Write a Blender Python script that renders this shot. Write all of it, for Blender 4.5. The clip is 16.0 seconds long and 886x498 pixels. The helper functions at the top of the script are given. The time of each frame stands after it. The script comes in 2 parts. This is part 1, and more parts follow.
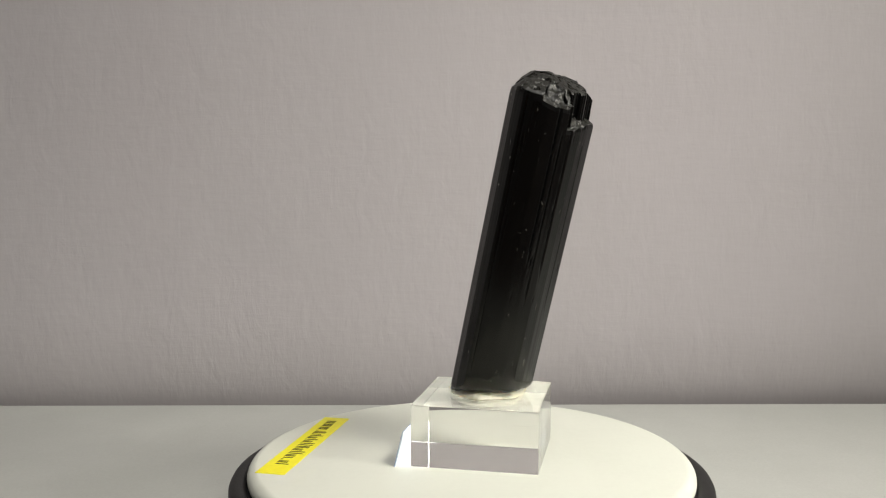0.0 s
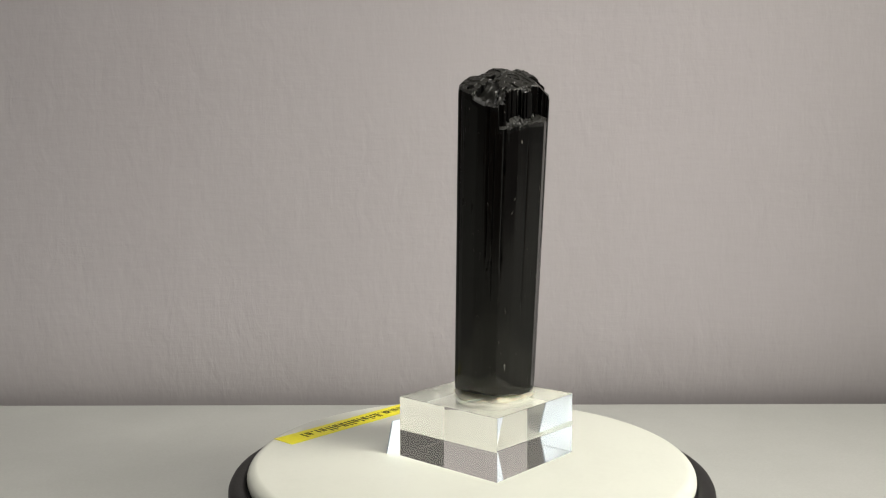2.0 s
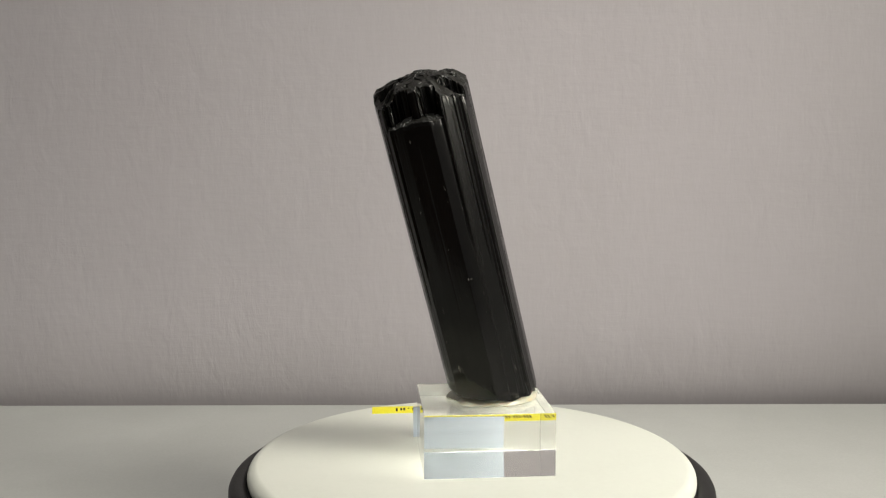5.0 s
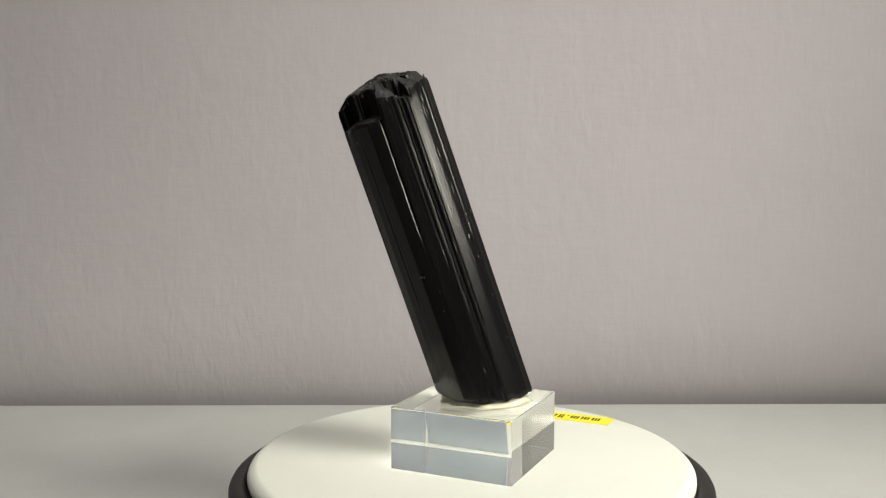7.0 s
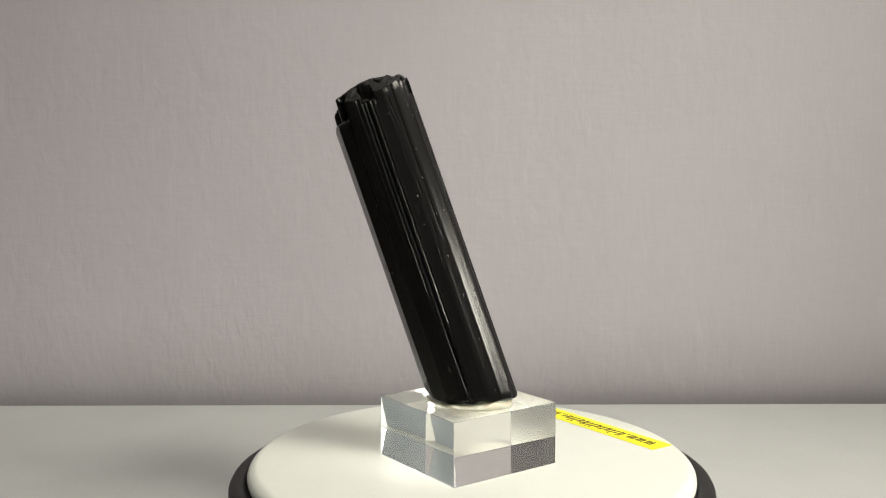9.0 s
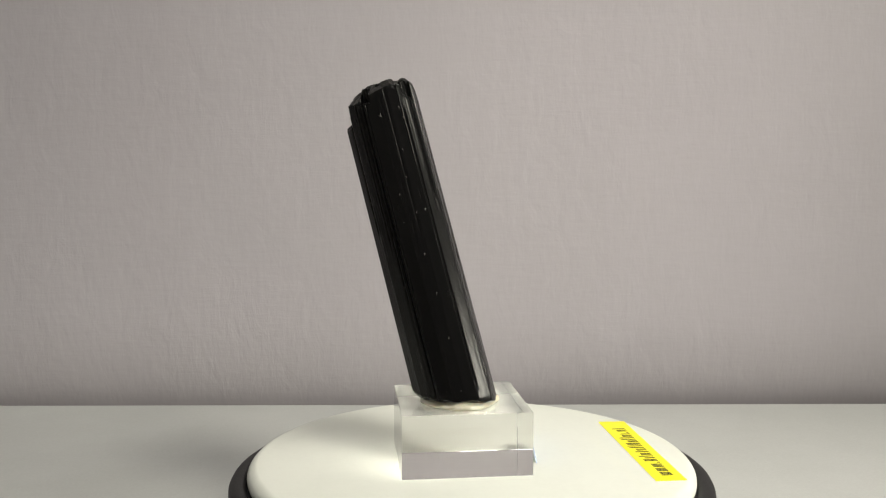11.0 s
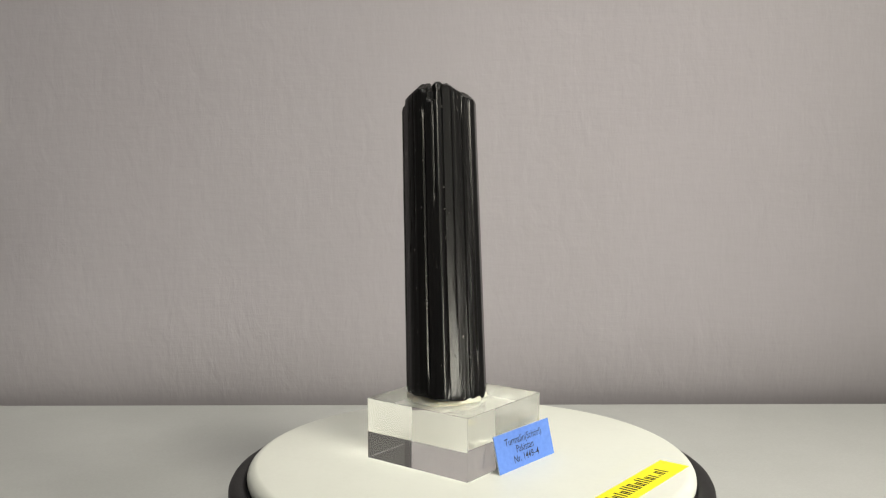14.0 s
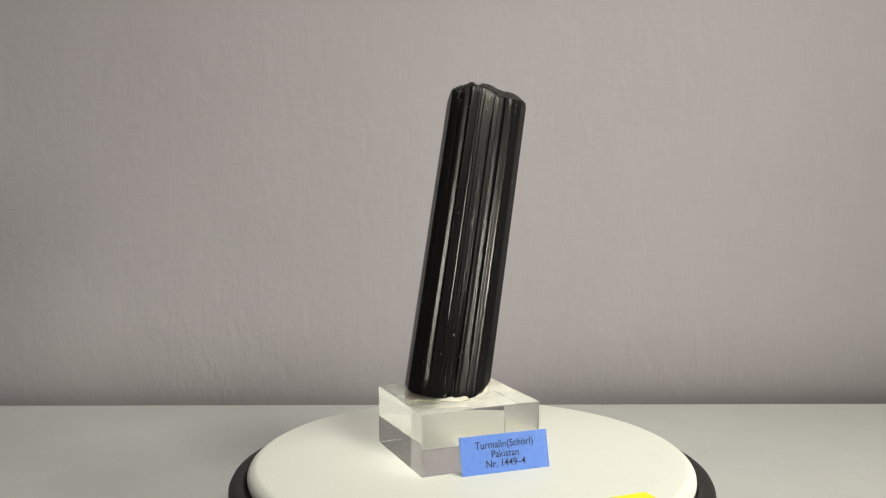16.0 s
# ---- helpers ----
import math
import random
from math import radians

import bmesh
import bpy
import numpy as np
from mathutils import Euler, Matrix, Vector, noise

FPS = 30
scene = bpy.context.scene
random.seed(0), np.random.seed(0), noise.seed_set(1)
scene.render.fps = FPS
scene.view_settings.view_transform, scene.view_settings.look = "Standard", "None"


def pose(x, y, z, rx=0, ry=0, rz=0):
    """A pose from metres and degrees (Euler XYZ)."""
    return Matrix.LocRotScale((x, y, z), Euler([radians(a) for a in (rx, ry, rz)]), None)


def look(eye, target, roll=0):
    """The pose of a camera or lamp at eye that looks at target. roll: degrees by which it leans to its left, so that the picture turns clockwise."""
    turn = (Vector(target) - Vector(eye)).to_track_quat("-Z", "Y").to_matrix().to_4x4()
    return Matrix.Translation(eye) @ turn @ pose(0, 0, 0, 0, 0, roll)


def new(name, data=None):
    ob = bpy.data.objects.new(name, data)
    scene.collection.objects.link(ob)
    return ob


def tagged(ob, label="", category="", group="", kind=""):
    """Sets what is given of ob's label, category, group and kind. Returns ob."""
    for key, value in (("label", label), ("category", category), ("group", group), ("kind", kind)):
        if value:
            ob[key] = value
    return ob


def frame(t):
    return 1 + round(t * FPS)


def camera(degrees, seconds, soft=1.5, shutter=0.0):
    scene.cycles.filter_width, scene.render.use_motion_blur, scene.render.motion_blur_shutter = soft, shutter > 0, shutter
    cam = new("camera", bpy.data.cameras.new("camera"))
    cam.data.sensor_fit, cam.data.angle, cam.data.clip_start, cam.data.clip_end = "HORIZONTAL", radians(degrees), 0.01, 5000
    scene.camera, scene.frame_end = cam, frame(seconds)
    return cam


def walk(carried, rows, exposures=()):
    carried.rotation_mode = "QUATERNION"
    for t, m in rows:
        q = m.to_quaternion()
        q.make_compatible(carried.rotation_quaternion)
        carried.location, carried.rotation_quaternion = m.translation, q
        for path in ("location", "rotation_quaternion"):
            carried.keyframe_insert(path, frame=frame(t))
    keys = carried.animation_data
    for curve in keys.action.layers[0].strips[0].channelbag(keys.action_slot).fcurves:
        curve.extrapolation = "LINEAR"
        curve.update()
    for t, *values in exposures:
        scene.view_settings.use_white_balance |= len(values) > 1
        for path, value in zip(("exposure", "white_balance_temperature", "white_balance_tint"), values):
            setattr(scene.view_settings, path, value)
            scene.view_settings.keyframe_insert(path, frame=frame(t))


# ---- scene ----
cam = camera(51.13, 16.0, soft=1.15)
EYE = pose(0.0, -0.3701, 0.1180, 90 - 5.205, 0.03, 1.729)
walk(cam, [(0.0, EYE), (16.0, EYE)],
     exposures=[(0.0, 0.0), (1.0, 0.0), (2.5, -0.03), (4.0, -0.08), (6.5, 0.08), (7.5, 0.10), (9.0, 0.10), (11.5, 0.04), (14.5, -0.02), (16.0, -0.06)])

# ---- light ----
TABLE_Z = -0.035          # top of the desk, below the top of the plate
WALL_Y = 0.2134
DESK_TURN = 2.1           # degrees by which desk and backdrop stand skewed

world = bpy.data.worlds.new("room_air")
world.use_nodes = True
world.node_tree.nodes["Background"].inputs["Color"].default_value = (0.9, 0.95, 1.0, 1)
world.node_tree.nodes["Background"].inputs["Strength"].default_value = 0.02
scene.world = world


def area_lamp(name, eye, target, sx, sy, watts, colour):
    data = bpy.data.lights.new(name, "AREA")
    data.shape, data.size, data.size_y = "RECTANGLE", sx, sy
    data.energy, data.color = watts, colour
    ob = new(name, data)
    ob.matrix_world = look(eye, target)
    return ob


area_lamp("desk_lamp_light", (0.31, -0.27, 0.54), (0.09, 0.08, 0.03), 0.18, 0.18, 1.61, (1.0, 0.956, 0.858)).data.spread = radians(118)
# unseen overhead lamp, added as soft fill for desk and backdrop
area_lamp("overhead_fill_light", (0.0, -0.7, 2.3), (0.0, -0.7, 0.0), 1.0, 1.0, 16.5, (1.0, 0.98, 0.96))
# a small light panel stands beside the desk and faces the crystal
PANEL = area_lamp("side_panel_light", (0.70, -0.313, 0.25), (0.01, 0.0, 0.085), 0.20, 0.14, 0.42, (1.0, 0.97, 0.88))
PANEL.data.spread = radians(50)

# ---- materials ----


def material(name, colour, rough=0.5, spec=0.5, metal=0.0):
    m = bpy.data.materials.new(name)
    m.use_nodes = True
    b = m.node_tree.nodes["Principled BSDF"]
    b.inputs["Base Color"].default_value = (*colour, 1)
    b.inputs["Roughness"].default_value = rough
    b.inputs["Specular IOR Level"].default_value = spec
    b.inputs["Metallic"].default_value = metal
    return m, m.node_tree.nodes, m.node_tree.links, b


def coords(nodes, links, scale):
    tc = nodes.new("ShaderNodeTexCoord")
    mp = nodes.new("ShaderNodeMapping")
    mp.inputs["Scale"].default_value = scale
    links.new(tc.outputs["Object"], mp.inputs["Vector"])
    return mp.outputs["Vector"]


def noise_tex(nodes, links, vec, scale, detail=4.0, rough=0.55, distortion=0.0):
    n = nodes.new("ShaderNodeTexNoise")
    n.inputs["Scale"].default_value = scale
    n.inputs["Detail"].default_value = detail
    n.inputs["Roughness"].default_value = rough
    n.inputs["Distortion"].default_value = distortion
    links.new(vec, n.inputs["Vector"])
    return n.outputs["Fac"]


def ramp(nodes, links, fac, stops):
    r = nodes.new("ShaderNodeValToRGB")
    while len(r.color_ramp.elements) < len(stops):
        r.color_ramp.elements.new(0.5)
    for e, (p, c) in zip(r.color_ramp.elements, stops):
        e.position, e.color = p, (*c, 1)
    links.new(fac, r.inputs["Fac"])
    return r.outputs["Color"]


def math_node(nodes, links, op, a, b):
    n = nodes.new("ShaderNodeMath")
    n.operation = op
    for i, v in enumerate((a, b)):
        if isinstance(v, (int, float)):
            n.inputs[i].default_value = v
        else:
            links.new(v, n.inputs[i])
    return n.outputs[0]


def bump(nodes, links, height, b, strength, distance):
    n = nodes.new("ShaderNodeBump")
    n.inputs["Strength"].default_value = strength
    n.inputs["Distance"].default_value = distance
    links.new(height, n.inputs["Height"])
    links.new(n.outputs["Normal"], b.inputs["Normal"])


def linen_wallpaper():
    m, n, l, b = material("linen_cloth", (0.4, 0.37, 0.36), 0.85, 0.2)
    up = noise_tex(n, l, coords(n, l, (360, 1, 60)), 1.0, 3.0, 0.65)
    across = noise_tex(n, l, coords(n, l, (60, 1, 380)), 1.0, 3.0, 0.65)
    slub = noise_tex(n, l, coords(n, l, (120, 1, 62)), 1.0, 3.0, 0.55, 0.3)
    crease = noise_tex(n, l, coords(n, l, (62, 1, 32)), 1.0, 3.0, 0.55, 0.6)
    blot = noise_tex(n, l, coords(n, l, (16, 1, 13)), 1.0, 3.0, 0.5)
    weave = math_node(n, l, "ADD", math_node(n, l, "MULTIPLY", up, 0.5), math_node(n, l, "MULTIPLY", across, 0.5))
    h = math_node(n, l, "ADD", math_node(n, l, "MULTIPLY", weave, 0.8), math_node(n, l, "MULTIPLY", slub, 0.7))
    h = math_node(n, l, "ADD", h, math_node(n, l, "MULTIPLY", crease, 1.8))
    tone = math_node(n, l, "ADD", math_node(n, l, "MULTIPLY", weave, 0.6), math_node(n, l, "MULTIPLY", math_node(n, l, "ADD", blot, slub), 0.2))
    l.new(ramp(n, l, tone, [(0.30, (0.404, 0.379, 0.388)), (0.70, (0.434, 0.411, 0.422))]), b.inputs["Base Color"])
    bump(n, l, h, b, 0.55, 0.0005)
    return m


def desk_laminate():
    m, n, l, b = material("desk_laminate", (0.6, 0.59, 0.56), 0.55, 0.4)
    fine = noise_tex(n, l, coords(n, l, (1, 1, 1)), 900.0, 2.0)
    broad = noise_tex(n, l, coords(n, l, (1, 1, 1)), 22.0, 4.0)
    tone = math_node(n, l, "ADD", math_node(n, l, "MULTIPLY", fine, 0.45), math_node(n, l, "MULTIPLY", broad, 0.55))
    l.new(ramp(n, l, tone, [(0.3, (0.415, 0.422, 0.395)), (0.7, (0.475, 0.482, 0.455))]), b.inputs["Base Color"])
    bump(n, l, fine, b, 0.25, 0.0003)
    return m


def white_plastic():
    m, n, l, b = material("white_plastic", (0.83, 0.82, 0.76), 0.42, 0.4)
    broad = noise_tex(n, l, coords(n, l, (1, 1, 1)), 45.0, 5.0)
    speck = noise_tex(n, l, coords(n, l, (1, 1, 1)), 420.0, 2.0)
    tone = math_node(n, l, "ADD", math_node(n, l, "MULTIPLY", broad, 0.7), math_node(n, l, "MULTIPLY", speck, 0.3))
    l.new(ramp(n, l, tone, [(0.2, (0.64, 0.655, 0.575)), (0.55, (0.685, 0.70, 0.62))]), b.inputs["Base Color"])
    l.new(math_node(n, l, "ADD", math_node(n, l, "MULTIPLY", broad, 0.25), 0.3), b.inputs["Roughness"])
    bump(n, l, speck, b, 0.08, 0.0002)
    return m


def black_plastic():
    m, n, l, b = material("black_plastic", (0.012, 0.011, 0.011), 0.5, 0.3)
    fine = noise_tex(n, l, coords(n, l, (1, 1, 1)), 1500.0, 2.0)
    l.new(ramp(n, l, fine, [(0.3, (0.008, 0.0076, 0.0076)), (0.7, (0.017, 0.016, 0.016))]), b.inputs["Base Color"])
    bump(n, l, fine, b, 0.3, 0.0002)
    return m


def acrylic():
    m, n, l, b = material("clear_acrylic", (0.945, 0.945, 0.93), 0.0, 0.5)
    b.inputs["Transmission Weight"].default_value = 1.0
    b.inputs["IOR"].default_value = 1.49
    return m


def putty_wax():
    m, n, l, b = material("mounting_putty", (0.80, 0.76, 0.62), 0.22, 0.5)
    b.inputs["Subsurface Weight"].default_value = 0.5
    b.inputs["Subsurface Radius"].default_value = (0.004, 0.003, 0.002)
    f = noise_tex(n, l, coords(n, l, (1, 1, 1)), 220.0, 4.0)
    l.new(ramp(n, l, f, [(0.3, (0.50, 0.49, 0.38)), (0.7, (0.62, 0.60, 0.48))]), b.inputs["Base Color"])
    bump(n, l, f, b, 0.35, 0.001)
    return m


def tourmaline():
    m, n, l, b = material("black_tourmaline", (0.004, 0.004, 0.004), 0.2, 0.21)
    b.inputs["Specular Tint"].default_value = (1.0, 0.99, 0.93, 1)
    streak = noise_tex(n, l, coords(n, l, (1, 1, 0.010)), 3600.0, 3.0, 0.65)
    band = noise_tex(n, l, coords(n, l, (1, 1, 0.03)), 420.0, 5.0, 0.6)
    dust = noise_tex(n, l, coords(n, l, (1, 1, 0.3)), 140.0, 6.0, 0.7)
    chip = noise_tex(n, l, coords(n, l, (1, 1, 0.40)), 620.0, 3.0, 0.6)
    film = ramp(n, l, dust, [(0.40, (0.0034, 0.0034, 0.0036)), (0.66, (0.0052, 0.0051, 0.0050)), (0.88, (0.018, 0.017, 0.015))])
    nick = ramp(n, l, chip, [(0.69, (0.0, 0.0, 0.0)), (0.77, (0.20, 0.19, 0.17))])
    both = n.new("ShaderNodeMix")
    both.data_type, both.blend_type = "RGBA", "ADD"
    both.inputs["Factor"].default_value = 1.0
    l.new(film, both.inputs["A"])
    l.new(nick, both.inputs["B"])
    l.new(both.outputs["Result"], b.inputs["Base Color"])
    # silky where the prism faces are finely ribbed, glassy where they are flat
    silk = n.new("ShaderNodeAttribute")
    silk.attribute_name = "silk"
    grain = math_node(n, l, "ADD", math_node(n, l, "MULTIPLY", band, 0.16), 0.09)
    l.new(math_node(n, l, "ADD", math_node(n, l, "MULTIPLY", silk.outputs["Fac"], 0.10), grain), b.inputs["Roughness"])
    h = math_node(n, l, "ADD", math_node(n, l, "MULTIPLY", streak, 0.6), math_node(n, l, "MULTIPLY", band, 0.5))
    h = math_node(n, l, "MULTIPLY", h, math_node(n, l, "ADD", math_node(n, l, "MULTIPLY", silk.outputs["Fac"], 0.9), 0.15))
    bump(n, l, h, b, 0.4, 0.00022)
    return m


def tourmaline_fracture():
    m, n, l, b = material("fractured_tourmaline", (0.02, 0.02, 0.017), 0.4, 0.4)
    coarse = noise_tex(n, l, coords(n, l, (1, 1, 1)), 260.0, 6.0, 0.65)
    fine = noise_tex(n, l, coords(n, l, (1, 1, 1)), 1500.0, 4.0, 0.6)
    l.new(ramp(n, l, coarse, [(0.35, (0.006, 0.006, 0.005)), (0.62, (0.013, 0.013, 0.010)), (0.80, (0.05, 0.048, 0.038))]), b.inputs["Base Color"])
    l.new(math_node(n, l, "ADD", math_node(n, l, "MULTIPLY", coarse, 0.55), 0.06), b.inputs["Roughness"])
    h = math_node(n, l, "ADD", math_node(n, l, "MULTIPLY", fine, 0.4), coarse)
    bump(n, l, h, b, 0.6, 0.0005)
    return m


def printed(name, lo, hi, rough, scale=300.0):
    m, n, l, b = material(name, hi, rough, 0.4)
    f = noise_tex(n, l, coords(n, l, (1, 1, 1)), scale, 4.0)
    l.new(ramp(n, l, f, [(0.3, lo), (0.7, hi)]), b.inputs["Base Color"])
    bump(n, l, f, b, 0.1, 0.0002)
    return m


WALLPAPER, LAMINATE, PLASTIC, BLACK = linen_wallpaper(), desk_laminate(), white_plastic(), black_plastic()
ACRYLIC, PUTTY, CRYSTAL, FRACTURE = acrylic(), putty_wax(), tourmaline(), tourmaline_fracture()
YELLOW = printed("yellow_tape", (0.86, 0.78, 0.0), (0.92, 0.85, 0.005), 0.35)
INK = printed("black_ink", (0.012, 0.012, 0.012), (0.02, 0.02, 0.02), 0.8)
BLUE = printed("blue_card_stock", (0.088, 0.195, 0.56), (0.11, 0.225, 0.62), 0.55, 500.0)
PAPER = printed("pale_paper", (0.56, 0.63, 0.71), (0.60, 0.67, 0.75), 0.7, 500.0)
ROOM_PAINT = printed("matt_room_paint", (0.56, 0.55, 0.53), (0.62, 0.61, 0.59), 0.9, 8.0)
FLOOR_WOOD = printed("brown_floor_boards", (0.16, 0.10, 0.06), (0.28, 0.18, 0.11), 0.5, 12.0)

# ---- building helpers ----


def mesh_from(bm, name, mat, smooth=None):
    bmesh.ops.recalc_face_normals(bm, faces=bm.faces)
    me = bpy.data.meshes.new(name)
    bm.to_mesh(me)
    bm.free()
    me.materials.append(mat)
    if smooth is not None:
        me.shade_smooth()
        me.set_sharp_from_angle(angle=radians(smooth))
    return me


def part(name, bm, mat, parent, label="", smooth=None):
    ob = new(name, mesh_from(bm, name, mat, smooth))
    ob.parent = parent
    return tagged(ob, label)


def thing(name, bm, mat, label, category, kind="", smooth=None, home=None):
    ob = new(name, mesh_from(bm, name, mat, smooth))
    if home is not None:
        ob.matrix_world = home
    return tagged(ob, label, category, "", kind)


def box(x0, x1, y0, y1, z0, z1, bevel=0.0, segments=2):
    bm = bmesh.new()
    bmesh.ops.create_cube(bm, size=1.0)
    for v in bm.verts:
        v.co = Vector(((x0 + x1) / 2 + v.co.x * (x1 - x0), (y0 + y1) / 2 + v.co.y * (y1 - y0), (z0 + z1) / 2 + v.co.z * (z1 - z0)))
    if bevel:
        bmesh.ops.bevel(bm, geom=bm.edges[:], offset=bevel, segments=segments, affect="EDGES", profile=0.5)
    return bm


def lathe(profile, n=128):
    """A closed body of revolution from (radius, height) pairs, first and last on the axis."""
    bm = bmesh.new()
    rings = []
    for r, z in profile:
        if r < 1e-6:
            rings.append([bm.verts.new((0, 0, z))])
        else:
            rings.append([bm.verts.new((r * math.cos(2 * math.pi * i / n), r * math.sin(2 * math.pi * i / n), z)) for i in range(n)])
    for a, b in zip(rings, rings[1:]):
        for i in range(n):
            j = (i + 1) % n
            if len(a) == 1:
                bm.faces.new((a[0], b[i], b[j]))
            elif len(b) == 1:
                bm.faces.new((a[i], a[j], b[0]))
            else:
                bm.faces.new((a[i], a[j], b[j], b[i]))
    return bm


# ---- setting ----
ROOM = 1.3
thing("wall_back", box(-ROOM, ROOM, WALL_Y + 0.17, WALL_Y + 0.29, -0.75, 2.4), ROOM_PAINT, "plain painted wall behind the backdrop", "wall", "structure")


def build_backdrop():
    """Cloth that hangs behind the desk's rear edge; its lowest hand's width swings back under, shaped so to darken it.
    """
    bm = bmesh.new()
    xs = [-0.9 + 1.8 * i / 180 for i in range(181)]
    zs = [-0.30 + 0.02 * i for i in range(11)] + [-0.095 + 0.005 * i for i in range(40)] + [0.11 + 0.02 * i for i in range(60)]
    sheets = []
    for lift in (0.0, 0.0012):
        grid = []
        for z in zs:
            # assumed backward swing: puts the shade along the foot into the shape
            low = max(0.0, 0.02 - z)
            back = min(2.8 * low ** 2, 0.02 + 0.3 * low)
            row = []
            for x in xs:
                fold = noise.noise(Vector((x * 9, z * 4.5, 0))) * 0.0016 + noise.noise(Vector((x * 26, z * 18, 4))) * 0.0005
                row.append(bm.verts.new((x, WALL_Y + 0.0035 + back + fold + lift, z)))
            grid.append(row)
        sheets.append(grid)
    front, rear = sheets
    for a, b in zip(front, front[1:]):
        for i in range(len(xs) - 1):
            bm.faces.new((a[i], a[i + 1], b[i + 1], b[i]))
    for a, b in zip(rear, rear[1:]):
        for i in range(len(xs) - 1):
            bm.faces.new((a[i + 1], a[i], b[i], b[i + 1]))
    for a, b in ((front[0], rear[0]), (rear[-1], front[-1])):
        for i in range(len(xs) - 1):
            bm.faces.new((b[i], b[i + 1], a[i + 1], a[i]))
    for k, flip in ((0, False), (-1, True)):
        for z in range(len(zs) - 1):
            quad = (front[z][k], front[z + 1][k], rear[z + 1][k], rear[z][k])
            bm.faces.new(quad[::-1] if flip else quad)
    return thing("backdrop", bm, WALLPAPER, "warm grey linen cloth backdrop hanging behind the desk", "backdrop", "structure", smooth=60, home=pose(0, 0, 0, 0, 0, DESK_TURN))


build_backdrop()
thing("wall_left", box(-ROOM - 0.12, -ROOM, -2.6, WALL_Y + 0.29, -0.75, 2.4), ROOM_PAINT, "plain painted side wall of the room", "wall", "structure")
thing("wall_right", box(ROOM, ROOM + 0.12, -2.6, WALL_Y + 0.29, -0.75, 2.4), ROOM_PAINT, "plain painted side wall of the room", "wall", "structure")
thing("wall_front", box(-ROOM - 0.12, ROOM + 0.12, -2.72, -2.6, -0.75, 2.4), ROOM_PAINT, "plain painted wall facing the desk", "wall", "structure")
thing("ceiling", box(-ROOM - 0.12, ROOM + 0.12, -2.72, WALL_Y + 0.29, 2.4, 2.5), ROOM_PAINT, "plain white painted ceiling", "ceiling", "structure")
thing("floor", box(-ROOM - 0.12, ROOM + 0.12, -2.72, WALL_Y + 0.29, -0.85, -0.75), FLOOR_WOOD, "plain brown wooden floor", "floor", "structure")


def build_desk():
    desk = tagged(new("desk"), "off-white laminate desk standing before the linen backdrop", "desk")
    desk.location = (0, 0, -0.75)
    desk.rotation_euler.z = radians(DESK_TURN)
    part("desktop", box(-0.9, 0.9, -0.15, WALL_Y - 0.0005, TABLE_Z - 0.028 + 0.75, TABLE_Z + 0.75, 0.002), LAMINATE, desk, "matt off-white desktop")
    for x in (-0.84, 0.84):
        for y in (-0.11, WALL_Y - 0.06):
            part("leg", box(x - 0.03, x + 0.03, y - 0.03, y + 0.03, 0.0, TABLE_Z - 0.0279 + 0.75, 0.003), LAMINATE, desk)


build_desk()

# ---- turntable ----
SPEED = -14.711           # degrees a second, clockwise from above
PLATE_R = 0.0896


def build_turntable():
    table = tagged(new("turntable"), "motorised display turntable with white plate and black base", "turntable")
    table.location = (0, 0, TABLE_Z)
    up = -TABLE_Z
    base = lathe([(0, 0), (0.086, 0), (0.089, 0.0008), (0.0922, 0.006), (0.0946, 0.014), (0.0960, 0.0200), (0.0968, 0.0245), (0.0968, 0.0268),
                  (0.0960, 0.0284), (0.0944, 0.0293), (0.0918, 0.0296), (0.0903, 0.0288), (0.0895, 0.0262), (0.0, 0.0262)])
    part("base", base, BLACK, table, "matt black plastic base", 50)
    prof = [(0, 0.0266), (0.0835, 0.0266), (0.0855, 0.0270)]
    rr = 0.0042
    for i in range(15):
        a = math.pi * (-0.38 + 0.88 * i / 14)
        prof.append((PLATE_R - rr + rr * math.cos(a), up - rr + rr * math.sin(a)))
    prof.append((0, up))
    plate = part("plate", lathe(prof, 160), PLASTIC, table, "cream-white rotating plate", 40)
    return table, plate


TURNTABLE, PLATE = build_turntable()

# ---- things on the plate, placed as they stand at the start ----
BLOCK_H = 0.0247
BLOCK_AT = (0.00564, 0.00328)
BLOCK_TURN = 79.84


def build_block():
    bm = box(-0.025, 0.025, -0.025, 0.025, 0.0002, BLOCK_H, 0.00012, 1)
    ob = thing("acrylic_block", bm, ACRYLIC, "clear acrylic display block lying on the white plate", "display block",
               home=pose(*BLOCK_AT, 0, 0, 0, BLOCK_TURN))
    ob.visible_shadow = False      # clear as a pane: daylight and lamps pass
    return ob


BLOCK = build_block()

# the crystal's own axes: its long axis leans 19.6 degrees
AXIS_Z = Vector((0.17807, -0.28438, 0.94203)).normalized()
AXIS_X = (Vector((1, 0, 0)) - AXIS_Z * AXIS_Z.x).normalized()
AXIS_Y = AXIS_Z.cross(AXIS_X)
CRYSTAL_HOME = Matrix((AXIS_X, AXIS_Y, AXIS_Z)).transposed().to_4x4()
CRYSTAL_HOME.translation = (*BLOCK_AT, BLOCK_H)

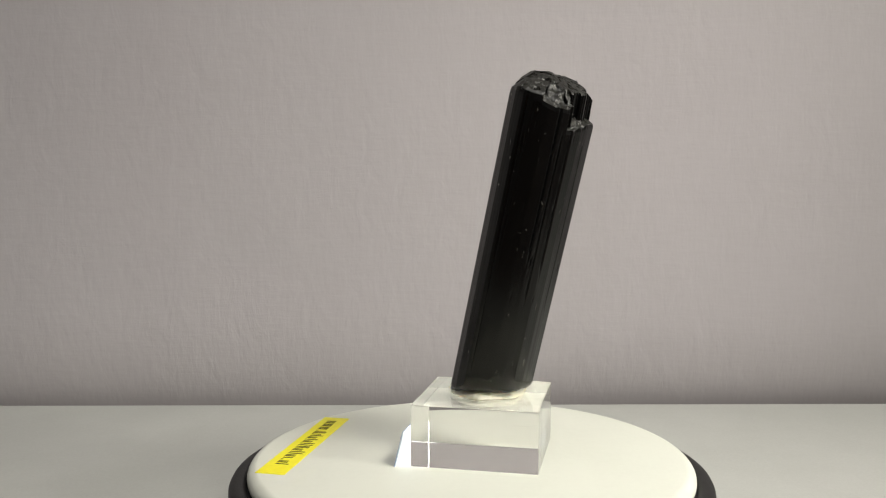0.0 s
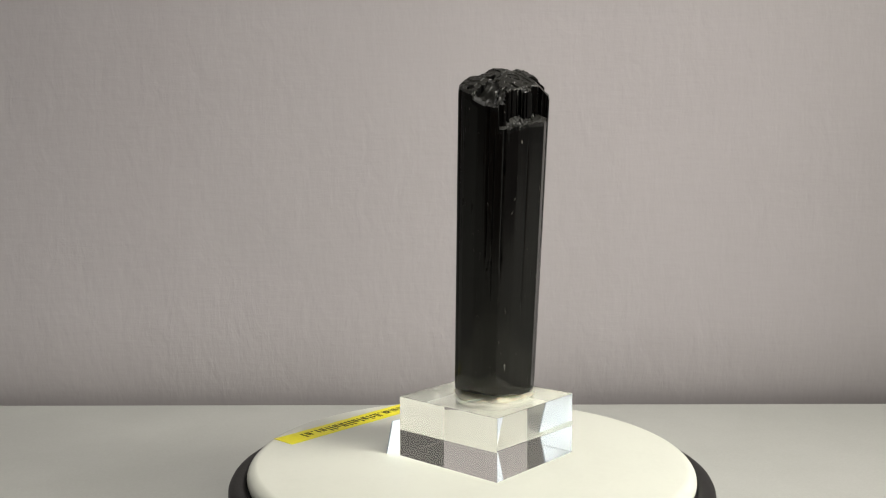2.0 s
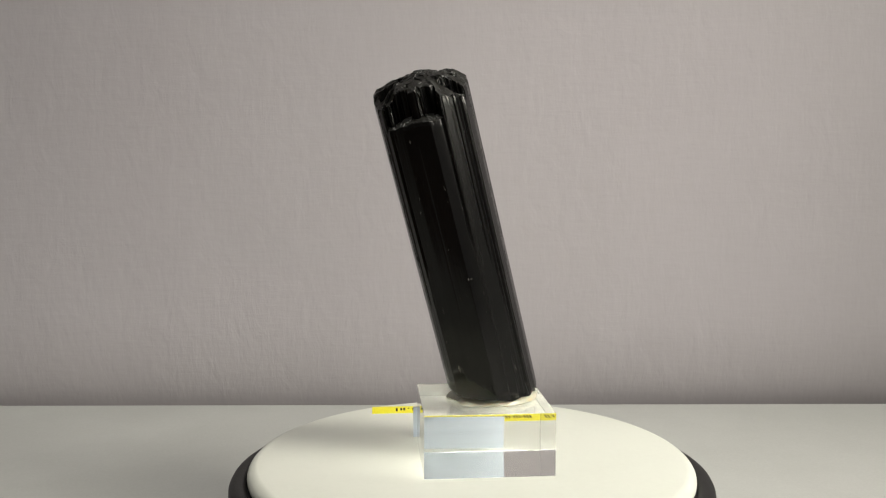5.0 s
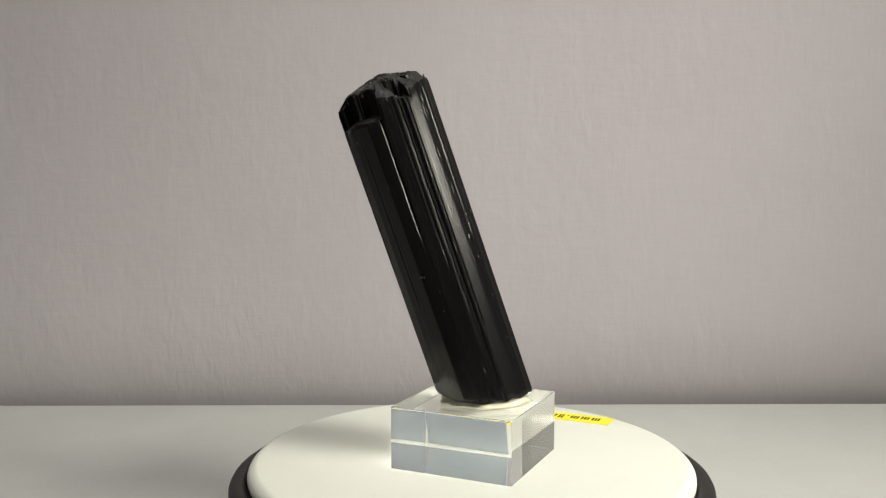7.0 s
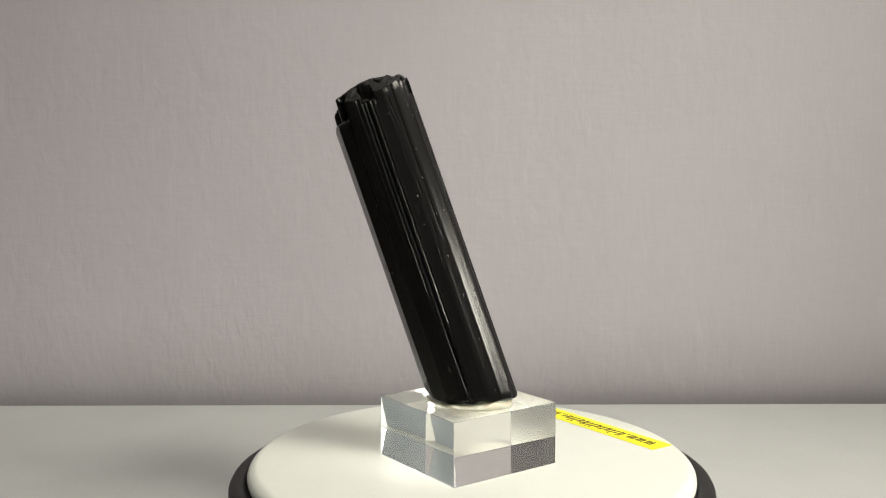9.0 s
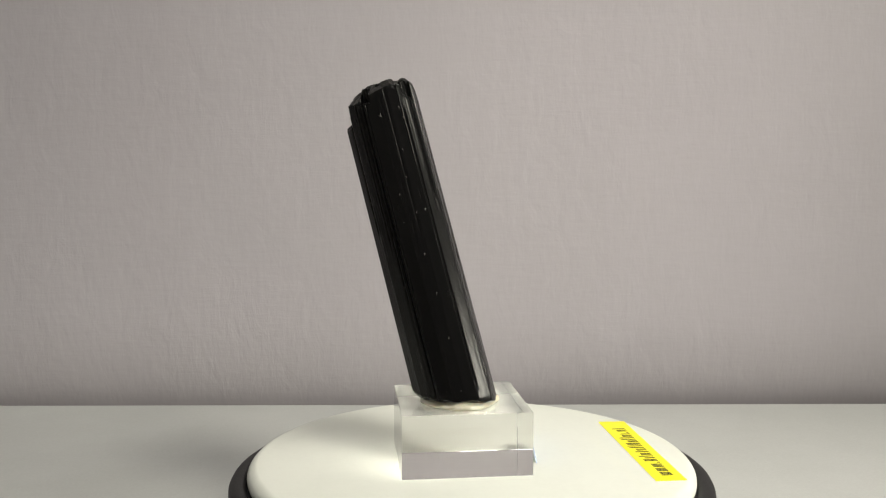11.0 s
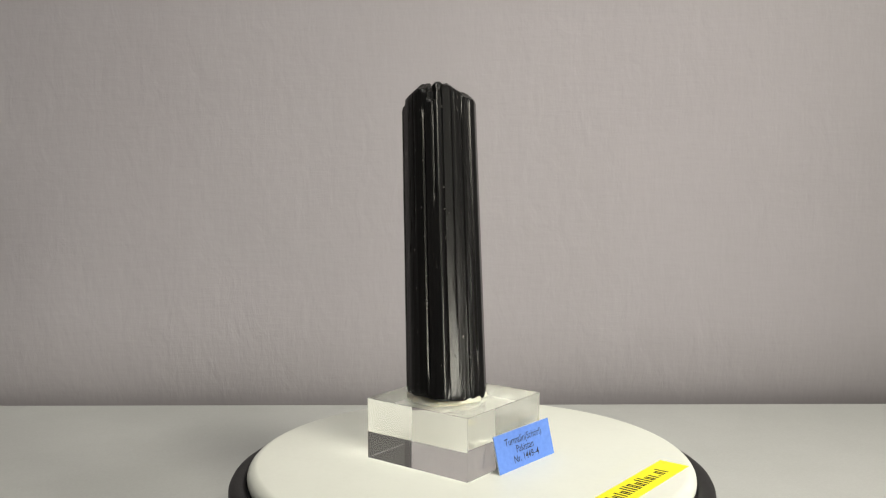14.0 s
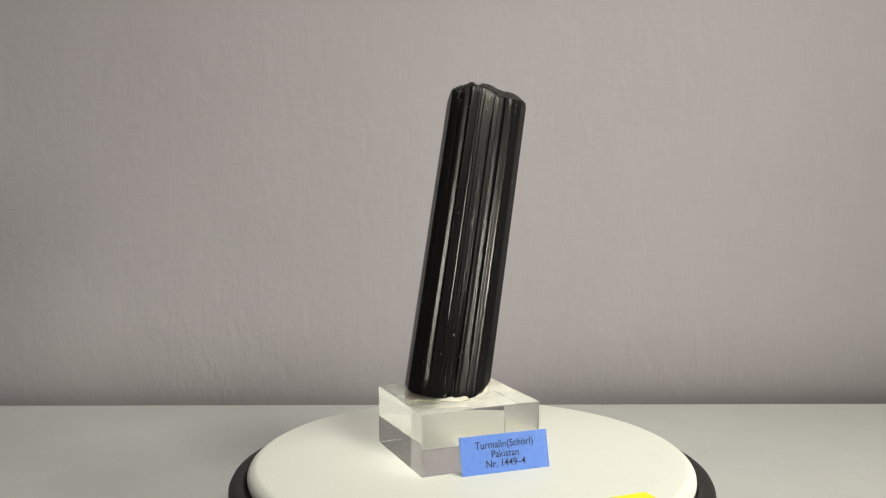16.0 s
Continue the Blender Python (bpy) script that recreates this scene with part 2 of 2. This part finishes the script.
# corners of the prism's cross-section, mm
SECTION = [(18.6, 1.3), (17.3, 7.5), (15.2, 12.9), (12.8, 16.8), (8.7, 20.0), (4.0, 22.4), (0.2, 23.6), (-4.3, 22.0), (-6.0, 21.3), (-9.8, 14.9),
           (-12.7, 7.8), (-14.1, 1.4), (-12.5, -4.2), (-9.9, -9.2), (-6.4, -10.8), (-0.6, -12.3), (4.2, -12.5), (9.2, -11.3), (13.0, -7.4), (16.1, -2.9)]
HEART = Vector((1.5, 4.0))


# lip heights of the broken upper end and clearances of the foot, mm, by the angle round the axis
LIP = [(-180, 125.2), (-165, 126.0), (-150, 127.5), (-141, 128.0), (-121, 127.4), (-110, 127.0), (-108, 125.6), (-92, 124.2), (-72, 124.0), (-71, 116.6), (-61, 116.4), (-29, 118.0), (12, 117.0),
       (13, 124.6), (20, 124.6), (33, 123.4), (34, 122.2), (56, 121.4), (57, 124.4), (75, 125.2), (90, 126.4), (99, 124.6), (100, 121.2), (112, 119.8),
       (113, 127.3), (130, 127.7), (139, 126.8), (160, 125.9), (161, 124.8), (180, 125.2)]
# broken shelves: from angle, to angle, depth inwards
SHELVES = [(-108, -74, 2.6), (-71.5, -61.5, 2.4), (-61.5, 12.5, 4.7), (33.5, 56.5, 4.5), (99.5, 112.5, 2.0)]
FOOT = [(-180, 1.0), (-160, 1.7), (-126, 4.0), (-84, 4.5), (-44, 3.6), (-15, 3.2), (27, 2.8), (50, 3.6), (80, 4.2), (96, 4.4), (110, 3.8), (132, 2.4),
        (165, 1.0), (180, 1.0)]


def by_angle(table, a):
    return float(np.interp(a, [p[0] for p in table], [p[1] for p in table]))


def edge_depth(u, v):
    best = 1e9
    for (ax, ay), (bx, by) in zip(SECTION, SECTION[1:] + SECTION[:1]):
        ex, ey = bx - ax, by - ay
        best = min(best, ((u - ax) * -ey + (v - ay) * ex) / math.hypot(ex, ey))
    return max(best, 0.0)


def top_height(u, v, depth):
    jag = noise.noise(Vector((u * 0.35, v * 0.35, 3.0)))
    jag2 = noise.noise(Vector((u * 1.3, v * 1.3, 9.0)))
    a = math.degrees(math.atan2(v - HEART.y, u - HEART.x)) + 6.0 * jag + 3.0 * jag2
    a = (a + 180) % 360 - 180
    lip = by_angle(LIP, a)
    dome = 132.8 - 0.25 * math.hypot(u + 1, v - 6)
    terrace = math.floor(3.2 * (noise.noise(Vector((u * 0.14, v * 0.14, 1.0))) + 0.25 * jag)) * 0.35
    dome += terrace + 0.14 * jag2 + 0.06 * noise.noise(Vector((u * 3.2, v * 3.2, 5.0))) - 1.6 * min(1.0, max(0.0, noise.noise(Vector((u * 0.42, v * 0.42, 31.0))) - 0.30) / 0.12)
    # a small side crystal stands up beside the notch in the rim
    knob = math.hypot(u + 4.7, v - 17.4) / 2.6
    if knob < 1:
        return 127.0 + 2.8 * math.sqrt(1 - knob * knob) + 0.25 * jag2
    dome -= 2.4 * max(0.0, 1 - abs(knob - 1.25) / 0.3)
    for a0, a1, reach in SHELVES:
        if a0 < a < a1:
            narrow = reach < 3
            reach = reach * (1 + 0.6 * jag) + 0.6 * jag2
            if depth < reach:
                slope = 0.9 if reach > 4.6 else 0.5
                return lip + slope * (depth / reach) * 2 + 0.40 * jag2 + 0.5 * jag + 0.14 * noise.noise(Vector((u * 3.2, v * 3.2, 5.0)))
            if narrow:
                return min(dome, 124.6 + 0.9 * (depth - reach) + 0.3 * jag2)
            # the broken wall behind a shelf, ragged at its upper rim
            return min(dome, dome - 1.4 * max(0.0, 1 - (depth - reach) / 0.8) * (0.35 + abs(jag2) * 0.8))
    return min(dome, lip + 0.9 * depth) + 0.12 * jag2 * min(1.0, depth)


def foot_height(u, v, depth):
    a = math.degrees(math.atan2(v - HEART.y, u - HEART.x))
    clear = by_angle(FOOT, a) + 0.9 * noise.noise(Vector((u * 0.2, v * 0.2, 20.0)))
    clear = 0.8 + (clear - 0.8) * max(0.0, 1 - depth / 7.0)
    return (clear - AXIS_X.z * u - AXIS_Y.z * v) / AXIS_Z.z


def build_crystal():
    rng = random.Random(11)
    cols, rows, rings = 760, 84, 52
    # even steps round the section
    corners = [Vector(p) for p in SECTION]
    lengths = [(b - a).length for a, b in zip(corners, corners[1:] + corners[:1])]
    total = sum(lengths)
    rim = []
    for i in range(cols):
        d = total * i / cols
        for a, b, l in zip(corners, corners[1:] + corners[:1], lengths):
            if d <= l:
                rim.append(a.lerp(b, d / l))
                break
            d -= l
    # gently rounded arrises
    rim = [(rim[i - 2] + rim[i - 1] + rim[i] + rim[(i + 1) % cols] + rim[(i + 2) % cols]) / 5 for i in range(cols)]
    turn = [math.degrees(math.atan2(p.y - HEART.y, p.x - HEART.x)) for p in rim]

    def ribbing(a):
        """How strongly the prism faces are ribbed at this angle."""
        return float(np.interp(a, [-180, -165, -140, -128, -85, -80, -60, -54, -6, 3, 10, 45, 52, 88, 98, 118, 172, 180],
                               [0.5, 0.35, 0.15, 0.10, 0.08, 0.35, 0.35, 0.15, 0.12, 0.5, 1.0, 1.0, 0.5, 0.35, 0.5, 0.85, 0.85, 0.5]))

    # ribs: flat strips of uneven width, each proud or sunk, that begin and end along the prism
    height = np.zeros((rows + 1, cols))
    along = np.linspace(0, 1, rows + 1)
    place = np.arange(cols) * total / cols
    for count, wide, deep, soft in ((26, (1.5, 5.0), 0.20, 0.30), (44, (0.5, 1.8), 0.13, 0.22), (56, (0.2, 0.5), 0.06, 0.16)):
        for _ in range(count):
            c = rng.uniform(0, total)
            w = rng.uniform(*wide)
            deg = turn[int(c / total * cols) % cols]
            k = ribbing(deg)
            m, span = rng.uniform(-0.2, 1.2), rng.uniform(0.3, 1.4)
            if 4 < deg < 34:
                # this face is ribbed in its upper half alone
                m, span = rng.uniform(0.9, 1.1), rng.uniform(0.25, 0.62)
            if deg > 3:
                k *= 0.5 if deg < 60 else 0.65
            d = deep * k * rng.choice((-1, -1, 1)) * rng.uniform(0.3, 1.0)
            gap = np.abs((place - c + total / 2) % total - total / 2)
            shape = np.clip((w / 2 - gap) / soft + 0.5, 0, 1)
            fade = np.clip((span - np.abs(along - m)) / 0.05, 0, 1)
            height += d * fade[:, None] * shape[None, :]
    # long deep furrows between grown-together prisms
    for deg, d, w, s0, s1 in ((30, 0.35, 0.5, 0.45, 1.0), (37, 0.4, 0.6, 0.30, 1.0), (43, 0.8, 0.7, 0.0, 1.0), (49, 0.35, 0.5, 0.2, 1.0), (78, 0.2, 0.4, 0.5, 1.0), (96, 0.6, 0.6, 0.0, 0.9),
                              (108, 0.5, 0.6, 0.6, 1.0), (118, 0.9, 0.9, 0.0, 1.0), (134, 0.35, 0.5, 0.2, 1.0), (156, 0.4, 0.6, 0.0, 0.9), (175, 0.6, 0.8, 0.1, 1.0),
                              (8, 0.6, 0.7, 0.55, 1.0), (-62, 0.6, 0.7, 0.45, 1.0), (-74, 0.4, 0.4, 0.3, 0.9), (-82, 0.5, 0.6, 0.45, 1.0), (-126, 0.3, 0.5, 0.0, 1.0), (-30, 0.2, 0.4, 0.3, 0.9)):
        gap = np.array([abs((t - deg + 180) % 360 - 180) for t in turn]) * 0.3
        wob = 0.08 * np.sin(along * 5 + deg)
        shape = np.clip(1 - np.abs(gap[None, :] + wob[:, None] * 0.3) / w, 0, 1)
        fade = np.clip((along - s0) / 0.08, 0, 1) * np.clip((s1 + 0.05 - along) / 0.05, 0, 1)
        height -= d * fade[:, None] * shape
    # small chips on the ribs
    for n in range(90):
        c, m = rng.uniform(0, total), rng.uniform(0.02, 1.0)
        if n % 3:
            near = rng.choice((-62, -78, -118, 48, 70, 108, 150, 172))
            c = (min(range(cols), key=lambda i: abs((turn[i] - near + 180) % 360 - 180)) * total / cols + rng.uniform(-0.8, 0.8)) % total
            m = rng.uniform(0.35, 0.99)
        gap = np.abs((place - c + total / 2) % total - total / 2)
        shape = np.clip(1 - gap / rng.uniform(0.25, 0.7), 0, 1)
        fade = np.clip(1 - np.abs(along - m) / rng.uniform(0.010, 0.022), 0, 1)
        height -= rng.uniform(0.12, 0.35) * fade[:, None] * shape[None, :]

    verts, faces = [], []
    out = [(p - HEART).normalized() for p in rim]
    lo = [foot_height(p.x, p.y, 0.0) for p in rim]
    hi = [top_height(p.x, p.y, 0.0) for p in rim]
    for k in range(rows + 1):
        f = along[k]
        for i, p in enumerate(rim):
            q = p + out[i] * (height[k, i] - 0.05)
            if k in (0, rows):
                q -= out[i] * 0.35
            verts.append((q.x / 1000, q.y / 1000, (lo[i] + (hi[i] - lo[i]) * f) / 1000))
    for k in range(rows):
        for i in range(cols):
            j = (i + 1) % cols
            faces.append((k * cols + i, k * cols + j, (k + 1) * cols + j, (k + 1) * cols + i))
    # ends: rings that close towards the heart of the section
    for last, func, steps, flip in ((rows * cols, top_height, rings, False), (0, foot_height, 12, True)):
        before = last
        for r in range(1, steps):
            f = 1 - r / steps
            start = len(verts)
            for i in range(cols):
                p = HEART + (rim[i] - HEART) * f
                verts.append((p.x / 1000, p.y / 1000, func(p.x, p.y, edge_depth(p.x, p.y)) / 1000))
            for i in range(cols):
                j = (i + 1) % cols
                quad = (before + i, before + j, start + j, start + i)
                faces.append(quad[::-1] if flip else quad)
            before = start
        verts.append((HEART.x / 1000, HEART.y / 1000, func(HEART.x, HEART.y, 12.0) / 1000))
        for i in range(cols):
            tri = (before + i, before + (i + 1) % cols, len(verts) - 1)
            faces.append(tri[::-1] if flip else tri)
    crystal = tagged(new("tourmaline_crystal"), "tall leaning black striated tourmaline crystal on the acrylic block", "crystal")
    crystal.matrix_world = CRYSTAL_HOME
    shafts, caps = rows * cols, rows * cols + cols * rings
    for name, some, label in (("prism", faces[:shafts], "glossy black striated prism faces"), ("broken_cap", faces[shafts:caps], "dull ragged broken upper end"),
                              ("foot", faces[caps:], "rough broken lower end")):
        used = sorted({v for f in some for v in f})
        at = {v: i for i, v in enumerate(used)}
        me = bpy.data.meshes.new(name)
        me.from_pydata([verts[v] for v in used], [], [tuple(at[v] for v in f) for f in some])
        me.materials.append(CRYSTAL)
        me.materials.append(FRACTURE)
        silk = me.attributes.new("silk", "FLOAT", "POINT")
        silk.data.foreach_set("value", [ribbing(math.degrees(math.atan2(verts[v][1] * 1000 - HEART.y, verts[v][0] * 1000 - HEART.x))) for v in used])
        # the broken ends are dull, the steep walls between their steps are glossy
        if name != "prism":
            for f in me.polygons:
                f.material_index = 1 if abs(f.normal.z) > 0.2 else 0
        me.shade_smooth()
        me.set_sharp_from_angle(angle=radians(14 if name == "prism" else 32))
        ob = new(name, me)
        ob.parent = crystal
        tagged(ob, label)
    return crystal


TOURMALINE = build_crystal()


def build_putty():
    prof = [(0, 0), (0.0150, 0), (0.0163, 0.0003), (0.0168, 0.0009), (0.0163, 0.0017), (0.0150, 0.0026), (0.0138, 0.0036), (0.0120, 0.0044), (0.006, 0.0046), (0, 0.0046)]
    bm = lathe(prof, 120)
    for v in bm.verts:
        w = 1 + 0.13 * noise.noise(Vector((v.co.x, v.co.y, 0)) * 110) + 0.04 * noise.noise(v.co * 420)
        v.co.x *= w * 0.95
        v.co.y *= w * 1.05
        if v.co.z > 0.0005:
            v.co.z *= 1 + 0.45 * noise.noise(Vector((v.co.x, v.co.y, 0.02)) * 150)
    return thing("mounting_putty", bm, PUTTY, "cream-white squeezed putty under the crystal's foot", "putty", smooth=60,
                 home=pose(BLOCK_AT[0] + 0.002, BLOCK_AT[1] + 0.004, BLOCK_H))


PUTTY_BLOB = build_putty()


def build_card():
    """A slip of card that leans against the block; its own x runs along the writing, y up the slip."""
    foot = Vector((-0.02173, 0.01876, 0.0001))
    along = Vector((-0.02989, -0.0171, 0.0001)) - foot
    rise = Vector((-0.01841, 0.0180, 0.0146)) - foot
    rise = ((rise + Vector((-0.02644, -0.01746, 0.0140)) - foot - along) / 2)
    x = along.normalized()
    z = x.cross(rise).normalized()
    y = z.cross(x)
    home = Matrix((x, y, z)).transposed().to_4x4()
    home.translation = foot
    w, h = along.length, rise.length
    card = thing("label_card", box(0, w, 0, h, -0.00012, 0.0), BLUE, "blue printed card leaning against the acrylic block", "label card", home=home)
    part("backing", box(0, w, 0, h, -0.0005, -0.00012), PAPER, card, "pale bluish white paper back")
    for text, cy in (("Turmalin(Schörl)", 0.72), ("Pakistan", 0.47), ("Nr. 1449–4", 0.22)):
        cu = bpy.data.curves.new("lettering", "FONT")
        cu.body, cu.size, cu.align_x = text, 0.0040, "CENTER"
        cu.offset = 0.00001
        tmp = bpy.data.objects.new("lettering", cu)
        scene.collection.objects.link(tmp)
        me = bpy.data.meshes.new_from_object(tmp)
        bpy.data.objects.remove(tmp)
        me.materials.clear()
        me.materials.append(INK)
        ob = new("lettering", me)
        ob.parent = card
        ob.scale = (0.9, 1.0, 1.0)
        ob.location = (w / 2, h * cy - 0.001, 0.0001)
        tagged(ob, "black printed writing")
    return card


CARD = build_card()


def build_sticker():
    """Yellow tape with one bar for each printed sign; its own x runs along the tape."""
    inner = Vector((-0.07101, -0.02752, 0))
    outer = Vector((-0.0828, -0.02592, 0))
    far = (Vector((-0.06832, 0.05256, 0)) + Vector((-0.05622, 0.05154, 0))) / 2
    near = (inner + outer) / 2
    x = (near - far).normalized()
    y = Vector((-x.y, x.x, 0))
    home = Matrix((x, y, Vector((0, 0, 1)))).transposed().to_4x4()
    home.translation = (*((near + far) / 2).xy, 0.00002)
    L, w = (near - far).length, 0.012
    tape = thing("tape_sticker", box(-L / 2, L / 2, -w / 2, w / 2, 0.0, 0.00015), YELLOW, "bright yellow printed tape stuck on the white plate", "sticker", home=home)
    bm = bmesh.new()
    at = -L * 0.43
    # strokes of the signs: how many, and their height in mm
    for strokes, tall in [(3, 3.4)] * 3 + [(1, 0.8), (2, 4.4), (1, 3.4), (1, 4.8), (2, 3.4), (1, 4.4), (2, 3.4), (1, 5.0), (1, 5.0), (2, 4.6), (2, 3.4), (1, 5.0), (1, 5.0),
                                         (2, 3.4), (1, 3.4), (1, 0.8), (2, 3.4), (1, 4.4)]:
        for _ in range(strokes):
            b = box(at, at + 0.0009, -0.0026, tall * 0.00125 - 0.0026, 0.00016, 0.00020)
            me = bpy.data.meshes.new("bar")
            b.to_mesh(me)
            b.free()
            bm.from_mesh(me)
            bpy.data.meshes.remove(me)
            at += 0.0014
        at += 0.0008
    part("printed_bar", bm, INK, tape, "row of black printed bars")
    return tape


STICKER = build_sticker()


def motions():
    turning = [(ob, ob.matrix_world.copy() if ob.parent is None else ob.matrix_basis.copy()) for ob in (PLATE, BLOCK, TOURMALINE, PUTTY_BLOB, CARD, STICKER)]
    for ob, home in turning:
        walk(ob, [(t / 2, pose(0, 0, 0, 0, 0, SPEED * t / 2) @ home) for t in range(33)])


bpy.context.view_layer.update()
motions()
